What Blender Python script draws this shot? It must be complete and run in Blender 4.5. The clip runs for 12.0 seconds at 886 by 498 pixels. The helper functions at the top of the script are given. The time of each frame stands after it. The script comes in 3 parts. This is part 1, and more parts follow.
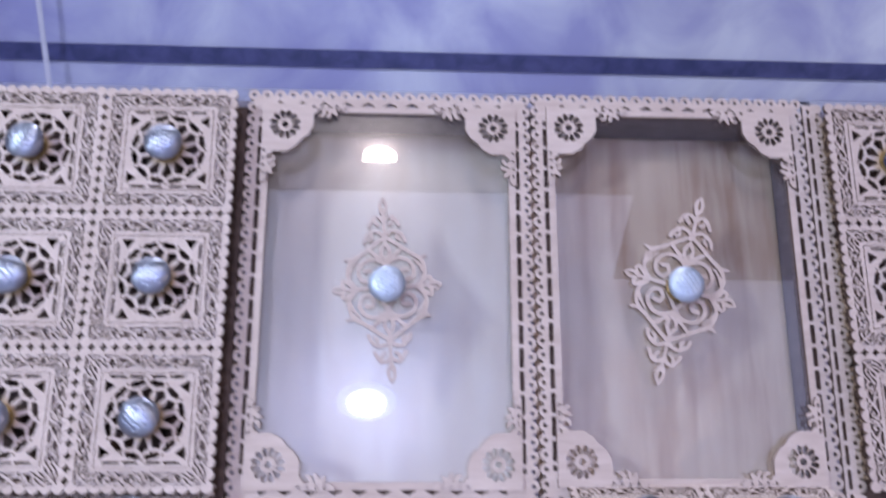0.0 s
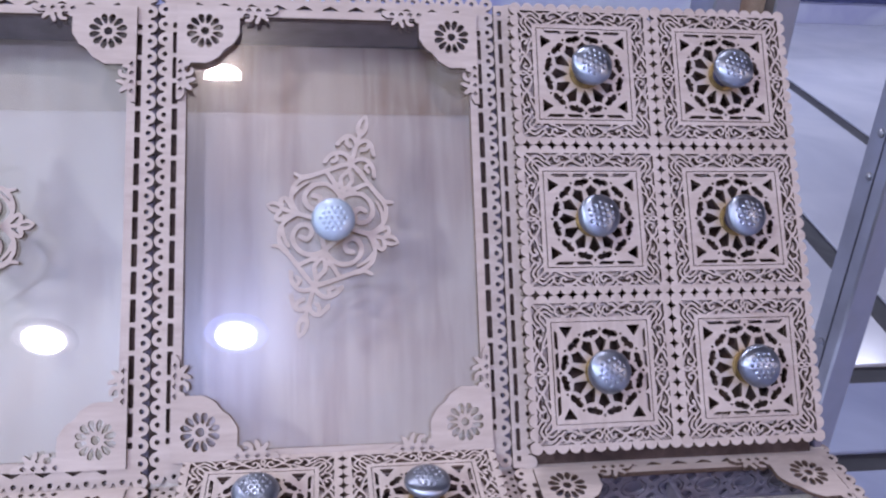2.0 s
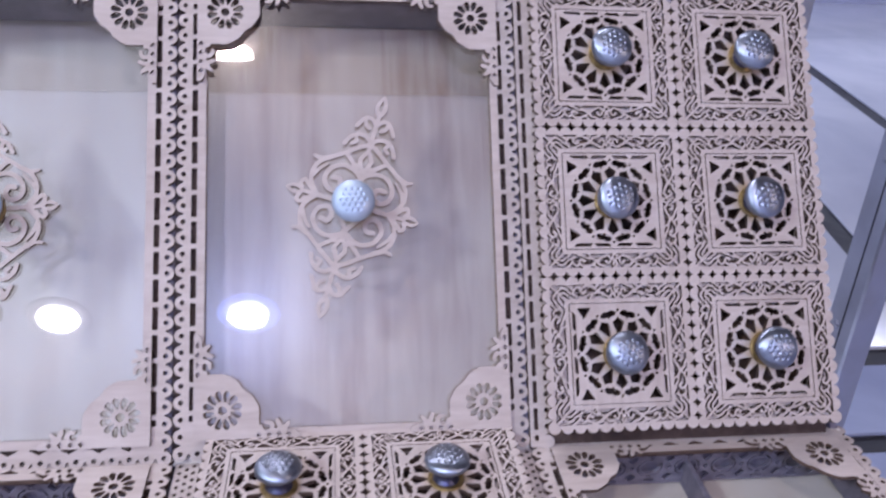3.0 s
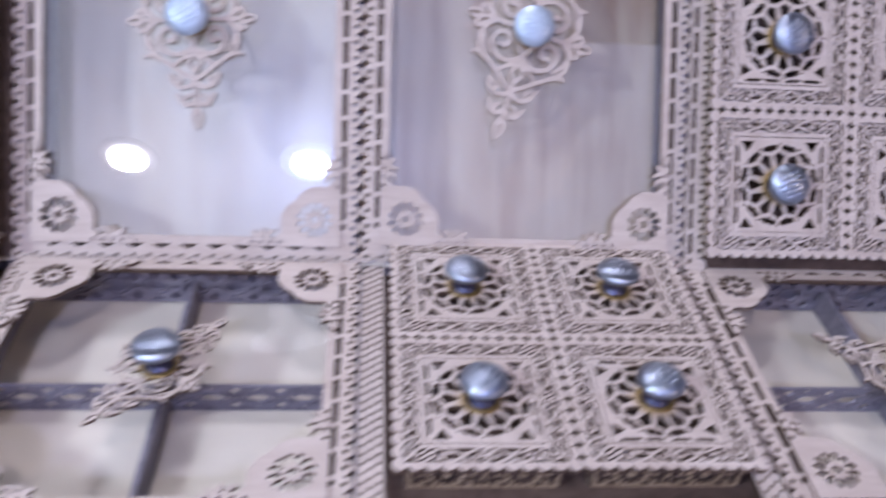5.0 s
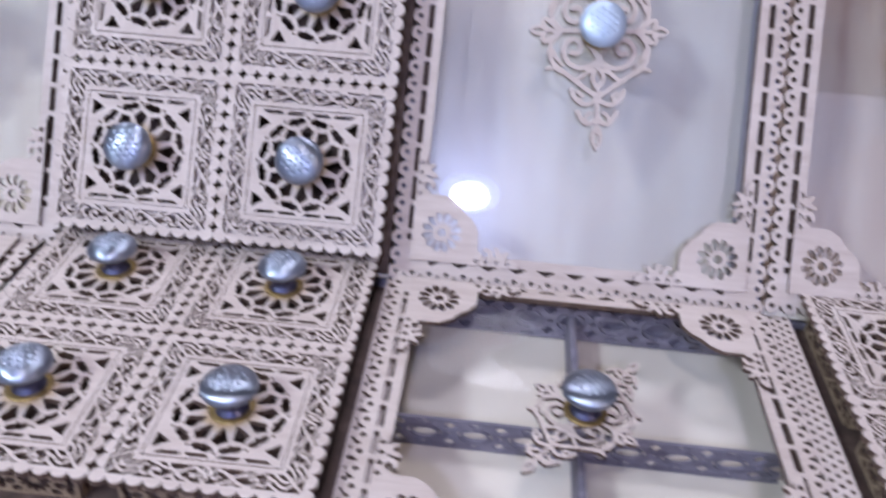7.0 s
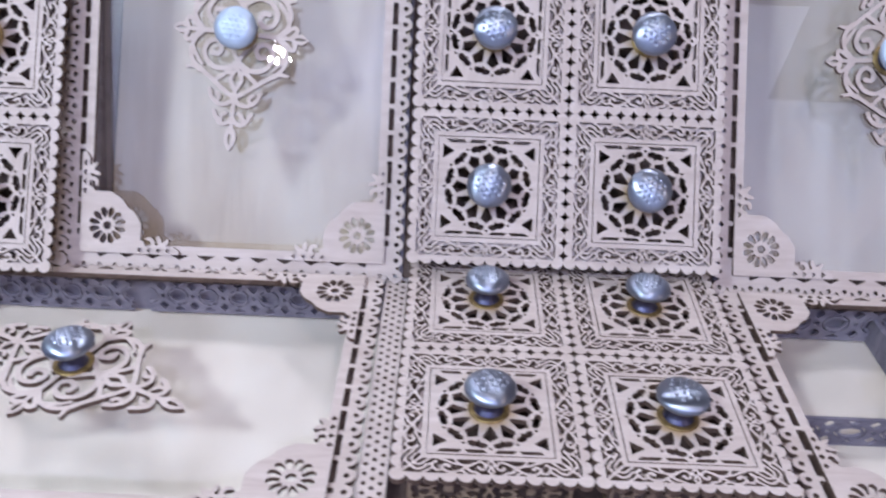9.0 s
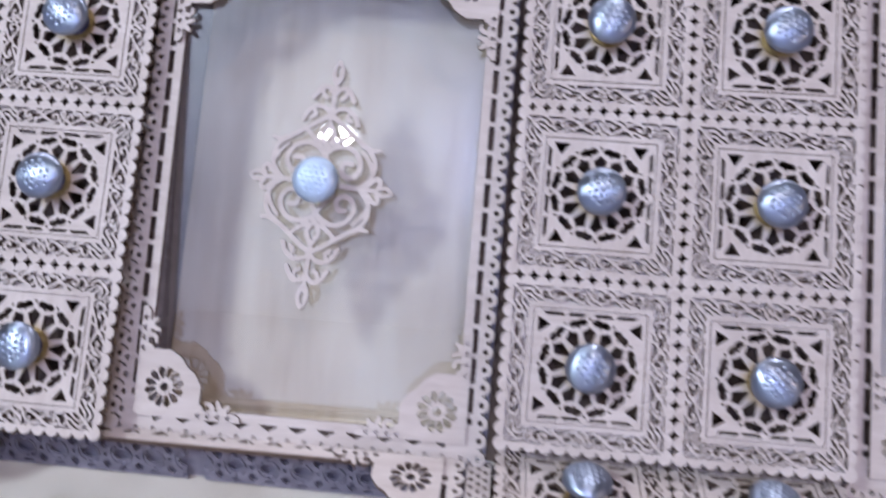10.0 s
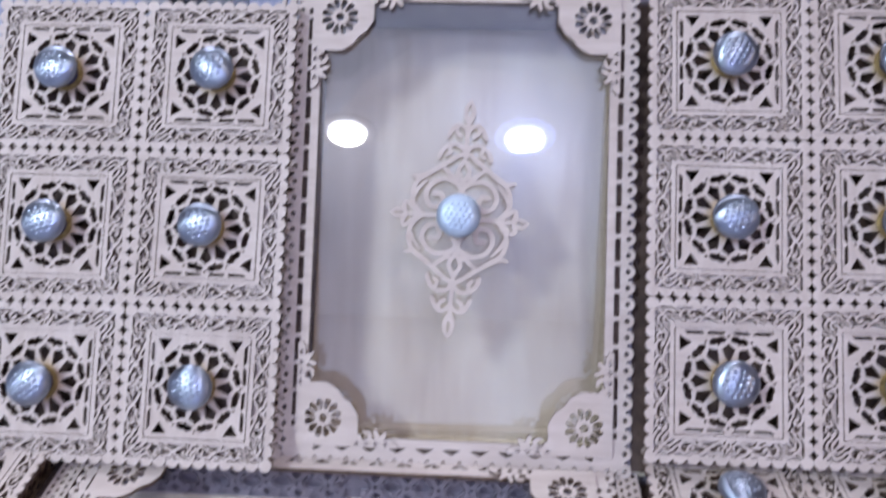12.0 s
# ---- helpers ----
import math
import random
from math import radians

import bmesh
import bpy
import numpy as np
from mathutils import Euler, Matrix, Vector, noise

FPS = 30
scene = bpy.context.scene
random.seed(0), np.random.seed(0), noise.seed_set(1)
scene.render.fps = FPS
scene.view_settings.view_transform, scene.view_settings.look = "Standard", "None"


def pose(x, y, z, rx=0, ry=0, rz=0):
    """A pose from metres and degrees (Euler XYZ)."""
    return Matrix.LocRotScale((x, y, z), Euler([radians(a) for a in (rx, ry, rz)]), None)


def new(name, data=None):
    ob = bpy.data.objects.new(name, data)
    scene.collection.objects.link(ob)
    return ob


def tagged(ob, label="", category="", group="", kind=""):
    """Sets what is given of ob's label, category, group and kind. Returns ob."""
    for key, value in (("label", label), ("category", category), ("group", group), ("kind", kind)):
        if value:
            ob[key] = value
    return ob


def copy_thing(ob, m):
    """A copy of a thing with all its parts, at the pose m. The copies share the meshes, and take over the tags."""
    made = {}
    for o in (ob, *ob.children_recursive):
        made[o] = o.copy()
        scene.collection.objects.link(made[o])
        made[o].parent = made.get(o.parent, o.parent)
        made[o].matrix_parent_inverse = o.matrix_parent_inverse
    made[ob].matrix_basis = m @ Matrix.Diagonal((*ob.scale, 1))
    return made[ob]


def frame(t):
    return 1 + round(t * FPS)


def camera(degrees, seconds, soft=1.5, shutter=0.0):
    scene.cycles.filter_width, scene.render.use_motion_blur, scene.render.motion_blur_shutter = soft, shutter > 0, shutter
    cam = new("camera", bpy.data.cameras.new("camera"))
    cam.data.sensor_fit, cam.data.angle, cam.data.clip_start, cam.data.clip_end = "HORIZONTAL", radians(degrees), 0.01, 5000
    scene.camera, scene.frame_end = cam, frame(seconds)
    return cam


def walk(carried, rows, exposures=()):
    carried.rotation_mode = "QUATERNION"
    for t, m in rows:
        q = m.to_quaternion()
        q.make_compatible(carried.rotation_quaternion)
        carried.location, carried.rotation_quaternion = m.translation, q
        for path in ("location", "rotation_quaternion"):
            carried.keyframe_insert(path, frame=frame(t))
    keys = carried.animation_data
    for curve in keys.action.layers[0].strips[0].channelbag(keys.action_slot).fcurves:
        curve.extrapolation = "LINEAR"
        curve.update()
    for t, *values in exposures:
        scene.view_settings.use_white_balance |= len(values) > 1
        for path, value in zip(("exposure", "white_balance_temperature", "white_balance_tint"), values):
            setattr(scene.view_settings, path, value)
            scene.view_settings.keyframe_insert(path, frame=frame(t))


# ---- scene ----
cam = camera(56.6, 12.0, soft=2.3, shutter=0.8)
PATH = [
    (0, pose(0.1260, -0.4898, 1.2302, 69.88, -1.74, -2.54)),
    (0.5, pose(0.2020, -0.4770, 1.2118, 68.08, -1.70, -0.92)),
    (1, pose(0.3070, -0.4357, 1.2138, 66.99, -2.13, -3.80)),
    (1.5, pose(0.3320, -0.4149, 1.2105, 65.99, -2.97, -6.98)),
    (2, pose(0.3380, -0.4091, 1.2065, 64.76, -2.97, -7.69)),
    (2.5, pose(0.3420, -0.4102, 1.2085, 64.49, -2.50, -7.18)),
    (4.5, pose(0.2710, -0.4153, 1.2046, 54.50, -4.77, -5.75)),
    (4.7, pose(0.2700, -0.4217, 1.2042, 53.43, -3.61, -4.58)),
    (5, pose(0.2370, -0.4467, 1.1959, 53.74, -3.93, -3.45)),
    (5.5, pose(0.1830, -0.4753, 1.1912, 54.02, -2.67, -2.13)),
    (6, pose(0.1360, -0.4856, 1.1886, 53.38, -2.28, -1.73)),
    (6.5, pose(0.0930, -0.4324, 1.1849, 52.96, -3.11, 1.12)),
    (7, pose(0.0570, -0.4032, 1.1515, 55.69, -3.30, 5.27)),
    (7.5, pose(0.0060, -0.4173, 1.1503, 57.47, -2.66, 4.07)),
    (9.3, pose(-0.1840, -0.4517, 1.1726, 57.70, -1.95, 1.40)),
    (9.5, pose(-0.1840, -0.4258, 1.1804, 58.94, -0.50, 2.27)),
    (10, pose(-0.2050, -0.3739, 1.1872, 62.53, -2.15, 5.48)),
    (10.5, pose(-0.2480, -0.3588, 1.2181, 60.95, -0.73, 2.28)),
    (11, pose(-0.2840, -0.3822, 1.2281, 63.68, -0.76, 1.52)),
    (11.5, pose(-0.2930, -0.3895, 1.2246, 64.30, -0.57, 2.15)),
    (12, pose(-0.2970, -0.3937, 1.2238, 61.51, -0.02, 3.67)),
]
walk(cam, PATH, [(0.0, -0.56, 6500, 17), (2.6, -0.58, 6500, 16), (4.5, -0.48, 6500, 14), (6.0, -0.50, 6500, 14), (7.5, -0.50, 6500, 11), (9.5, -0.61, 6500, 11), (12.0, -0.72, 6500, 11)])

# ---- light: a bright hall with round ceiling lamps, most of them added ----
HALL = (-5.0, 7.2, -4.0, 7.0, 2.6)          # x from, x to, y from, y to, ceiling height
world = bpy.data.worlds.new("world")
scene.world = world
world.use_nodes = True
world.node_tree.nodes["Background"].inputs[0].default_value = (0.80, 0.84, 1.0, 1)
world.node_tree.nodes["Background"].inputs[1].default_value = 0.3
# the first two mirror in the glass; the seven others are unseen additions
LAMPS_AND_FILL = [(0.0, -2.1, 47, (0.49, 0.57, 1.0)), (-0.70, -2.1, 12, (0.92, 0.92, 1.0)),
         (-1.5, -1.35, 90, (0.73, 0.87, 1.0)), (2.9, -2.2, 48, (1.0, 0.77, 0.66)), (-1.15, 0.9, 24, (0.78, 0.82, 1.0)),
         (0.15, 0.80, 18, (0.84, 0.86, 1.0)), (0.4, 4.4, 95, (0.58, 0.68, 1.0)), (4.6, 4.6, 75, (0.72, 0.78, 1.0)), (-3.2, 4.6, 60, (0.56, 0.64, 1.0))]
HALF_LAMP = (0.06, -0.91, 8, (1.0, 0.90, 0.88))


# ---- materials ----
def material(name):
    m = bpy.data.materials.new(name)
    m.use_nodes = True
    nt = m.node_tree
    return m, nt, nt.nodes["Principled BSDF"]


def node(nt, kind, **ins):
    n = nt.nodes.new(kind)
    for k, v in ins.items():
        n.inputs[k.replace("_", " ")].default_value = v
    return n


def ramp(nt, fac, stops):
    r = nt.nodes.new("ShaderNodeValToRGB")
    while len(r.color_ramp.elements) < len(stops):
        r.color_ramp.elements.new(0.5)
    for e, (p, c) in zip(r.color_ramp.elements, stops):
        e.position, e.color = p, (*c, 1)
    nt.links.new(fac, r.inputs[0])
    return r.outputs[0]


def wood(name, dark, mid, pale, grain=(60, 60, 60), rough=0.6, bump=0.15, fine=900, tint_reach=0.0):
    """Wood with long streaks, blotches and a fine fibre relief; optionally an amber tint of given radius round the
    middle.
    """
    m, nt, b = material(name)
    co = nt.nodes.new("ShaderNodeTexCoord")
    info = nt.nodes.new("ShaderNodeObjectInfo")
    sh = nt.nodes.new("ShaderNodeVectorMath")
    sh.operation = "MULTIPLY_ADD"
    nt.links.new(info.outputs["Random"], sh.inputs[0])
    sh.inputs[1].default_value = (3.1, 1.7, 2.3)
    nt.links.new(co.outputs["Object"], sh.inputs[2])
    mp = nt.nodes.new("ShaderNodeMapping")
    mp.inputs["Scale"].default_value = grain
    nt.links.new(sh.outputs[0], mp.inputs[0])
    n1 = node(nt, "ShaderNodeTexNoise", Scale=1.0, Detail=6.0, Roughness=0.65, Distortion=0.4)
    nt.links.new(mp.outputs[0], n1.inputs["Vector"])
    n2 = node(nt, "ShaderNodeTexNoise", Scale=14.0, Detail=4.0)
    nt.links.new(sh.outputs[0], n2.inputs["Vector"])
    mix = nt.nodes.new("ShaderNodeMath")
    mix.operation = "MULTIPLY_ADD"
    nt.links.new(n1.outputs[0], mix.inputs[0])
    mix.inputs[1].default_value = 0.65
    sc = nt.nodes.new("ShaderNodeMath")
    sc.operation = "MULTIPLY"
    nt.links.new(n2.outputs[0], sc.inputs[0])
    sc.inputs[1].default_value = 0.35
    nt.links.new(sc.outputs[0], mix.inputs[2])
    colour = ramp(nt, mix.outputs[0], [(0.34, dark), (0.5, mid), (0.64, pale)])
    if tint_reach:
        far = nt.nodes.new("ShaderNodeVectorMath")
        far.operation = "LENGTH"
        nt.links.new(co.outputs["Object"], far.inputs[0])
        n4 = node(nt, "ShaderNodeTexNoise", Scale=120.0, Detail=2.0)
        nt.links.new(sh.outputs[0], n4.inputs["Vector"])
        edge = nt.nodes.new("ShaderNodeMath")
        edge.operation = "MULTIPLY_ADD"
        nt.links.new(n4.outputs[0], edge.inputs[0])
        edge.inputs[1].default_value = 0.010
        nt.links.new(far.outputs["Value"], edge.inputs[2])
        reach = nt.nodes.new("ShaderNodeMapRange")
        reach.inputs["From Min"].default_value, reach.inputs["From Max"].default_value = tint_reach + 0.002, tint_reach + 0.009
        reach.inputs["To Min"].default_value, reach.inputs["To Max"].default_value = 0.7, 0.0
        nt.links.new(edge.outputs[0], reach.inputs["Value"])
        amber = nt.nodes.new("ShaderNodeMix")
        amber.data_type = "RGBA"
        nt.links.new(reach.outputs[0], amber.inputs[0])
        nt.links.new(colour, amber.inputs[6])
        amber.inputs[7].default_value = (0.42, 0.27, 0.10, 1)
        colour = amber.outputs[2]
    nt.links.new(colour, b.inputs["Base Color"])
    b.inputs["Roughness"].default_value = rough
    n3 = node(nt, "ShaderNodeTexNoise", Scale=fine, Detail=2.0)
    nt.links.new(sh.outputs[0], n3.inputs["Vector"])
    bp = node(nt, "ShaderNodeBump", Strength=bump, Distance=0.0004)
    nt.links.new(n3.outputs[0], bp.inputs["Height"])
    nt.links.new(bp.outputs[0], b.inputs["Normal"])
    return m


def metal(name, colour, rough, metallic=1.0, scale=300, low=0.72):
    m, nt, b = material(name)
    co = nt.nodes.new("ShaderNodeTexCoord")
    n = node(nt, "ShaderNodeTexNoise", Scale=scale, Detail=3.0)
    nt.links.new(co.outputs["Object"], n.inputs["Vector"])
    c = [x * low for x in colour]
    nt.links.new(ramp(nt, n.outputs[0], [(0.35, c), (0.6, colour)]), b.inputs["Base Color"])
    r = ramp(nt, n.outputs[0], [(0.3, (rough * 1.5,) * 3), (0.65, (rough * 0.8,) * 3)])
    nt.links.new(r, b.inputs["Roughness"])
    b.inputs["Metallic"].default_value = metallic
    return m


def brushed(name, colour, rough, along=0.8):
    """Metal brushed in one direction, with fine scratches and dull patches."""
    m, nt, b = material(name)
    co = nt.nodes.new("ShaderNodeTexCoord")
    mp = nt.nodes.new("ShaderNodeMapping")
    mp.inputs["Scale"].default_value = (90, 2600, 300)
    nt.links.new(co.outputs["Object"], mp.inputs[0])
    n = node(nt, "ShaderNodeTexNoise", Scale=1.0, Detail=3.0)
    nt.links.new(mp.outputs[0], n.inputs["Vector"])
    n2 = node(nt, "ShaderNodeTexNoise", Scale=160.0, Detail=3.0)
    nt.links.new(co.outputs["Object"], n2.inputs["Vector"])
    nt.links.new(ramp(nt, n.outputs[0], [(0.3, [x * 0.82 for x in colour]), (0.65, colour)]), b.inputs["Base Color"])
    nt.links.new(ramp(nt, n2.outputs[0], [(0.3, (rough * 1.3,) * 3), (0.7, (rough * 0.85,) * 3)]), b.inputs["Roughness"])
    vt = nt.nodes.new("ShaderNodeVectorTransform")
    vt.vector_type, vt.convert_from, vt.convert_to = "VECTOR", "OBJECT", "WORLD"
    vt.inputs[0].default_value = (1, 0, 0)
    nt.links.new(vt.outputs[0], b.inputs["Tangent"])
    b.inputs["Anisotropic"].default_value = along
    b.inputs["Metallic"].default_value = 1.0
    bp = node(nt, "ShaderNodeBump", Strength=0.12, Distance=0.0002)
    nt.links.new(n.outputs[0], bp.inputs["Height"])
    nt.links.new(bp.outputs[0], b.inputs["Normal"])
    return m


def painted(name, a, c, rough=0.5, scale=3.0, bump=0.05):
    m, nt, b = material(name)
    co = nt.nodes.new("ShaderNodeTexCoord")
    n = node(nt, "ShaderNodeTexNoise", Scale=scale, Detail=5.0, Distortion=0.6)
    nt.links.new(co.outputs["Object"], n.inputs["Vector"])
    nt.links.new(ramp(nt, n.outputs[0], [(0.35, a), (0.65, c)]), b.inputs["Base Color"])
    b.inputs["Roughness"].default_value = rough
    n2 = node(nt, "ShaderNodeTexNoise", Scale=scale * 60, Detail=2.0)
    nt.links.new(co.outputs["Object"], n2.inputs["Vector"])
    bp = node(nt, "ShaderNodeBump", Strength=bump, Distance=0.002)
    nt.links.new(n2.outputs[0], bp.inputs["Height"])
    nt.links.new(bp.outputs[0], b.inputs["Normal"])
    return m


def glass(name, gloss, tint, halo_film=0.0):
    """Thin sheet glass: clear, with a mirror coat that grows towards grazing views and a rough film added for the
    lamp's halo.
    """
    m = bpy.data.materials.new(name)
    m.use_nodes = True
    nt = m.node_tree
    nt.nodes.clear()
    out = nt.nodes.new("ShaderNodeOutputMaterial")
    mix = nt.nodes.new("ShaderNodeMixShader")
    tr = nt.nodes.new("ShaderNodeBsdfTransparent")
    tr.inputs[0].default_value = (*tint, 1)
    gl = nt.nodes.new("ShaderNodeBsdfGlossy")
    gl.inputs["Roughness"].default_value = 0.015
    fr = nt.nodes.new("ShaderNodeFresnel")
    fr.inputs[0].default_value = 1.5
    ad = nt.nodes.new("ShaderNodeMath")
    ad.operation = "ADD"
    ad.inputs[1].default_value = gloss
    nt.links.new(fr.outputs[0], ad.inputs[0])
    nt.links.new(ad.outputs[0], mix.inputs[0])
    nt.links.new(tr.outputs[0], mix.inputs[1])
    nt.links.new(gl.outputs[0], mix.inputs[2])
    last = mix
    if halo_film:
        # patchy rough gloss that spreads the mirrored lamp into a bloom
        co = nt.nodes.new("ShaderNodeTexCoord")
        no = node(nt, "ShaderNodeTexNoise", Scale=18.0, Detail=4.0, Distortion=0.5)
        nt.links.new(co.outputs["Object"], no.inputs["Vector"])
        film = nt.nodes.new("ShaderNodeBsdfGlossy")
        film.inputs["Roughness"].default_value = 0.25
        last = nt.nodes.new("ShaderNodeMixShader")
        nt.links.new(ramp(nt, no.outputs[0], [(0.3, (halo_film * 0.7,) * 3), (0.7, (halo_film * 1.25,) * 3)]), last.inputs[0])
        nt.links.new(mix.outputs[0], last.inputs[1])
        nt.links.new(film.outputs[0], last.inputs[2])
    nt.links.new(last.outputs[0], out.inputs[0])
    return m


def glow(name, colour, strength):
    m, nt, b = material(name)
    b.inputs["Base Color"].default_value = (0.8, 0.8, 0.8, 1)
    b.inputs["Emission Color"].default_value = (*colour, 1)
    b.inputs["Emission Strength"].default_value = strength
    return m


# emission that stands in for the blue bloom round the first lamp
BLOOM_RIM = glow("bloom_halo_glow", (0.22, 0.32, 1.0), 1.5)
FRET = wood("pale_fretwork_wood", (0.455, 0.365, 0.325), (0.53, 0.44, 0.40), (0.60, 0.51, 0.47), (25, 160, 25), 0.62)
LIDWOOD = wood("amber_tinted_lid_wood", (0.455, 0.365, 0.325), (0.53, 0.44, 0.40), (0.60, 0.51, 0.47), (25, 160, 25), 0.62, tint_reach=0.0125)
CUT = wood("scorched_cut_edge", (0.055, 0.03, 0.024), (0.09, 0.054, 0.04), (0.14, 0.085, 0.065), (200, 200, 200), 0.8)
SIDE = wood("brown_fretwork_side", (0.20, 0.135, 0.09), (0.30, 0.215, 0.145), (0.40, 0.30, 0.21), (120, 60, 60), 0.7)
# near-black tone that paints in the shade of insides, slots and gaps
SHADE_DARK = wood("shade_dark_wood", (0.04, 0.025, 0.022), (0.075, 0.046, 0.038), (0.12, 0.08, 0.065), (80, 80, 80), 0.8)
TRAY = wood("pale_tray_wood", (0.55, 0.47, 0.40), (0.64, 0.58, 0.51), (0.70, 0.66, 0.60), (38, 5, 30), 0.5)
STREAK = wood("streaked_tray_wood", (0.40, 0.26, 0.19), (0.60, 0.49, 0.40), (0.69, 0.60, 0.51), (70, 4, 30), 0.5)
WARM = wood("warm_tray_wood", (0.45, 0.34, 0.23), (0.60, 0.50, 0.385), (0.68, 0.60, 0.49), (38, 5, 30), 0.5)
LINEN = wood("cream_tray_floor", (0.60, 0.53, 0.46), (0.69, 0.62, 0.55), (0.75, 0.69, 0.62), (14, 9, 30), 0.6)
GREYWOOD = wood("divider_and_shade_grey", (0.11, 0.10, 0.14), (0.18, 0.165, 0.22), (0.26, 0.24, 0.30), (60, 200, 60), 0.6)
KNOB = brushed("brushed_pewter", (0.36, 0.40, 0.49), 0.33, 0.78)
# paler copy of the pewter that paints in the face-on reflection
LIT_PEWTER = metal("pewter_with_reflection", (0.58, 0.68, 0.82), 0.46, 0.8, 70, 0.88)
NECK = metal("dark_pewter", (0.11, 0.11, 0.18), 0.38, 1.0, 70)
BRASS = metal("brass_stem", (0.34, 0.24, 0.11), 0.5)
STEEL = metal("grey_aluminium", (0.42, 0.43, 0.48), 0.36, 0.9, 24, 0.93)
DARKBAR = painted("dark_metal_edge", (0.02, 0.02, 0.03), (0.05, 0.05, 0.07), 0.35, 20)
CLEAR = glass("glass_underside", -1.0, (0.985, 0.985, 0.985))
GLASS = glass("tray_glass", 0.26, (0.97, 0.97, 0.98), 0.04)
LOWGLASS = glass("thin_tray_glass", -0.025, (0.98, 0.98, 0.98))
WHITE = painted("white_wall_paint", (0.72, 0.72, 0.78), (0.82, 0.82, 0.86), 0.6, 1.2)
FAR = painted("lilac_wall_paint", (0.44, 0.45, 0.70), (0.80, 0.84, 0.93), 0.5, 1.1)
NAVY = painted("navy_skirting", (0.05, 0.06, 0.16), (0.10, 0.11, 0.26), 0.3, 6)
CEIL = painted("white_ceiling_paint", (0.78, 0.78, 0.82), (0.86, 0.86, 0.88), 0.7, 0.8)
TILE = painted("white_floor_tile", (0.62, 0.64, 0.72), (0.76, 0.77, 0.83), 0.16, 1.6, 0.01)
BLUETILE = painted("blue_floor_tile", (0.26, 0.30, 0.48), (0.42, 0.48, 0.66), 0.5, 2.2, 0.01)
GROUT = painted("dark_floor_joint", (0.03, 0.03, 0.04), (0.06, 0.06, 0.07), 0.6, 8)
COUNTER = painted("pale_marbled_counter", (0.48, 0.52, 0.66), (0.74, 0.75, 0.82), 0.2, 4.0, 0.01)
CLOTH = painted("green_glitter_cloth", (0.05, 0.08, 0.07), (0.30, 0.36, 0.33), 0.45, 160.0, 0.6)
DUSK = painted("dark_ceiling_paint", (0.15, 0.125, 0.12), (0.23, 0.20, 0.19), 0.6, 0.8)
PLASTIC = painted("pale_blue_plastic", (0.27, 0.285, 0.31), (0.36, 0.37, 0.39), 0.35, 12.0)


# ---- mesh helpers ----
def part(name, bm, mat, parent=None, label="", m=None):
    me = bm
    if isinstance(bm, bmesh.types.BMesh):
        me = bpy.data.meshes.new(name)
        bm.to_mesh(me)
        bm.free()
    if mat is not None and not me.materials:
        me.materials.append(mat)
    ob = new(name, me)
    if parent is not None:
        ob.parent = parent
    if m is not None:
        ob.matrix_basis = m
    return tagged(ob, label)


def move(x=0, y=0, z=0, turn=0, size=1.0):
    return pose(x, y, z, 0, 0, turn) @ Matrix.Scale(size, 4)


def slab(*boxes, bevel=0.0008):
    """Boxes (x0, y0, z0, x1, y1, z1) with softened edges in one bmesh."""
    bm = bmesh.new()
    for x0, y0, z0, x1, y1, z1 in boxes:
        bmesh.ops.create_cube(bm, size=1, matrix=Matrix.Translation(((x0 + x1) / 2, (y0 + y1) / 2, (z0 + z1) / 2)) @ Matrix.Diagonal((x1 - x0, y1 - y0, z1 - z0, 1)))
    if bevel:
        bmesh.ops.bevel(bm, geom=bm.edges[:], offset=bevel, segments=1, affect="EDGES")
    return bm


def lathe(profile, n=40):
    bm = bmesh.new()
    rings = []
    for r, z in profile:
        if r < 1e-6:
            rings.append([bm.verts.new((0, 0, z))])
        else:
            rings.append([bm.verts.new((r * math.cos(a), r * math.sin(a), z)) for a in np.linspace(0, 2 * math.pi, n, endpoint=False)])
    for a, b in zip(rings, rings[1:]):
        for i in range(n):
            j = (i + 1) % n
            if len(a) == 1 and len(b) > 1:
                bm.faces.new((a[0], b[i], b[j]))
            elif len(b) == 1 and len(a) > 1:
                bm.faces.new((a[i], b[0], a[j]))
            elif len(a) > 1:
                bm.faces.new((a[i], b[i], b[j], a[j]))
    bmesh.ops.recalc_face_normals(bm, faces=bm.faces[:])
    for f in bm.faces:
        f.smooth = True
    return bm


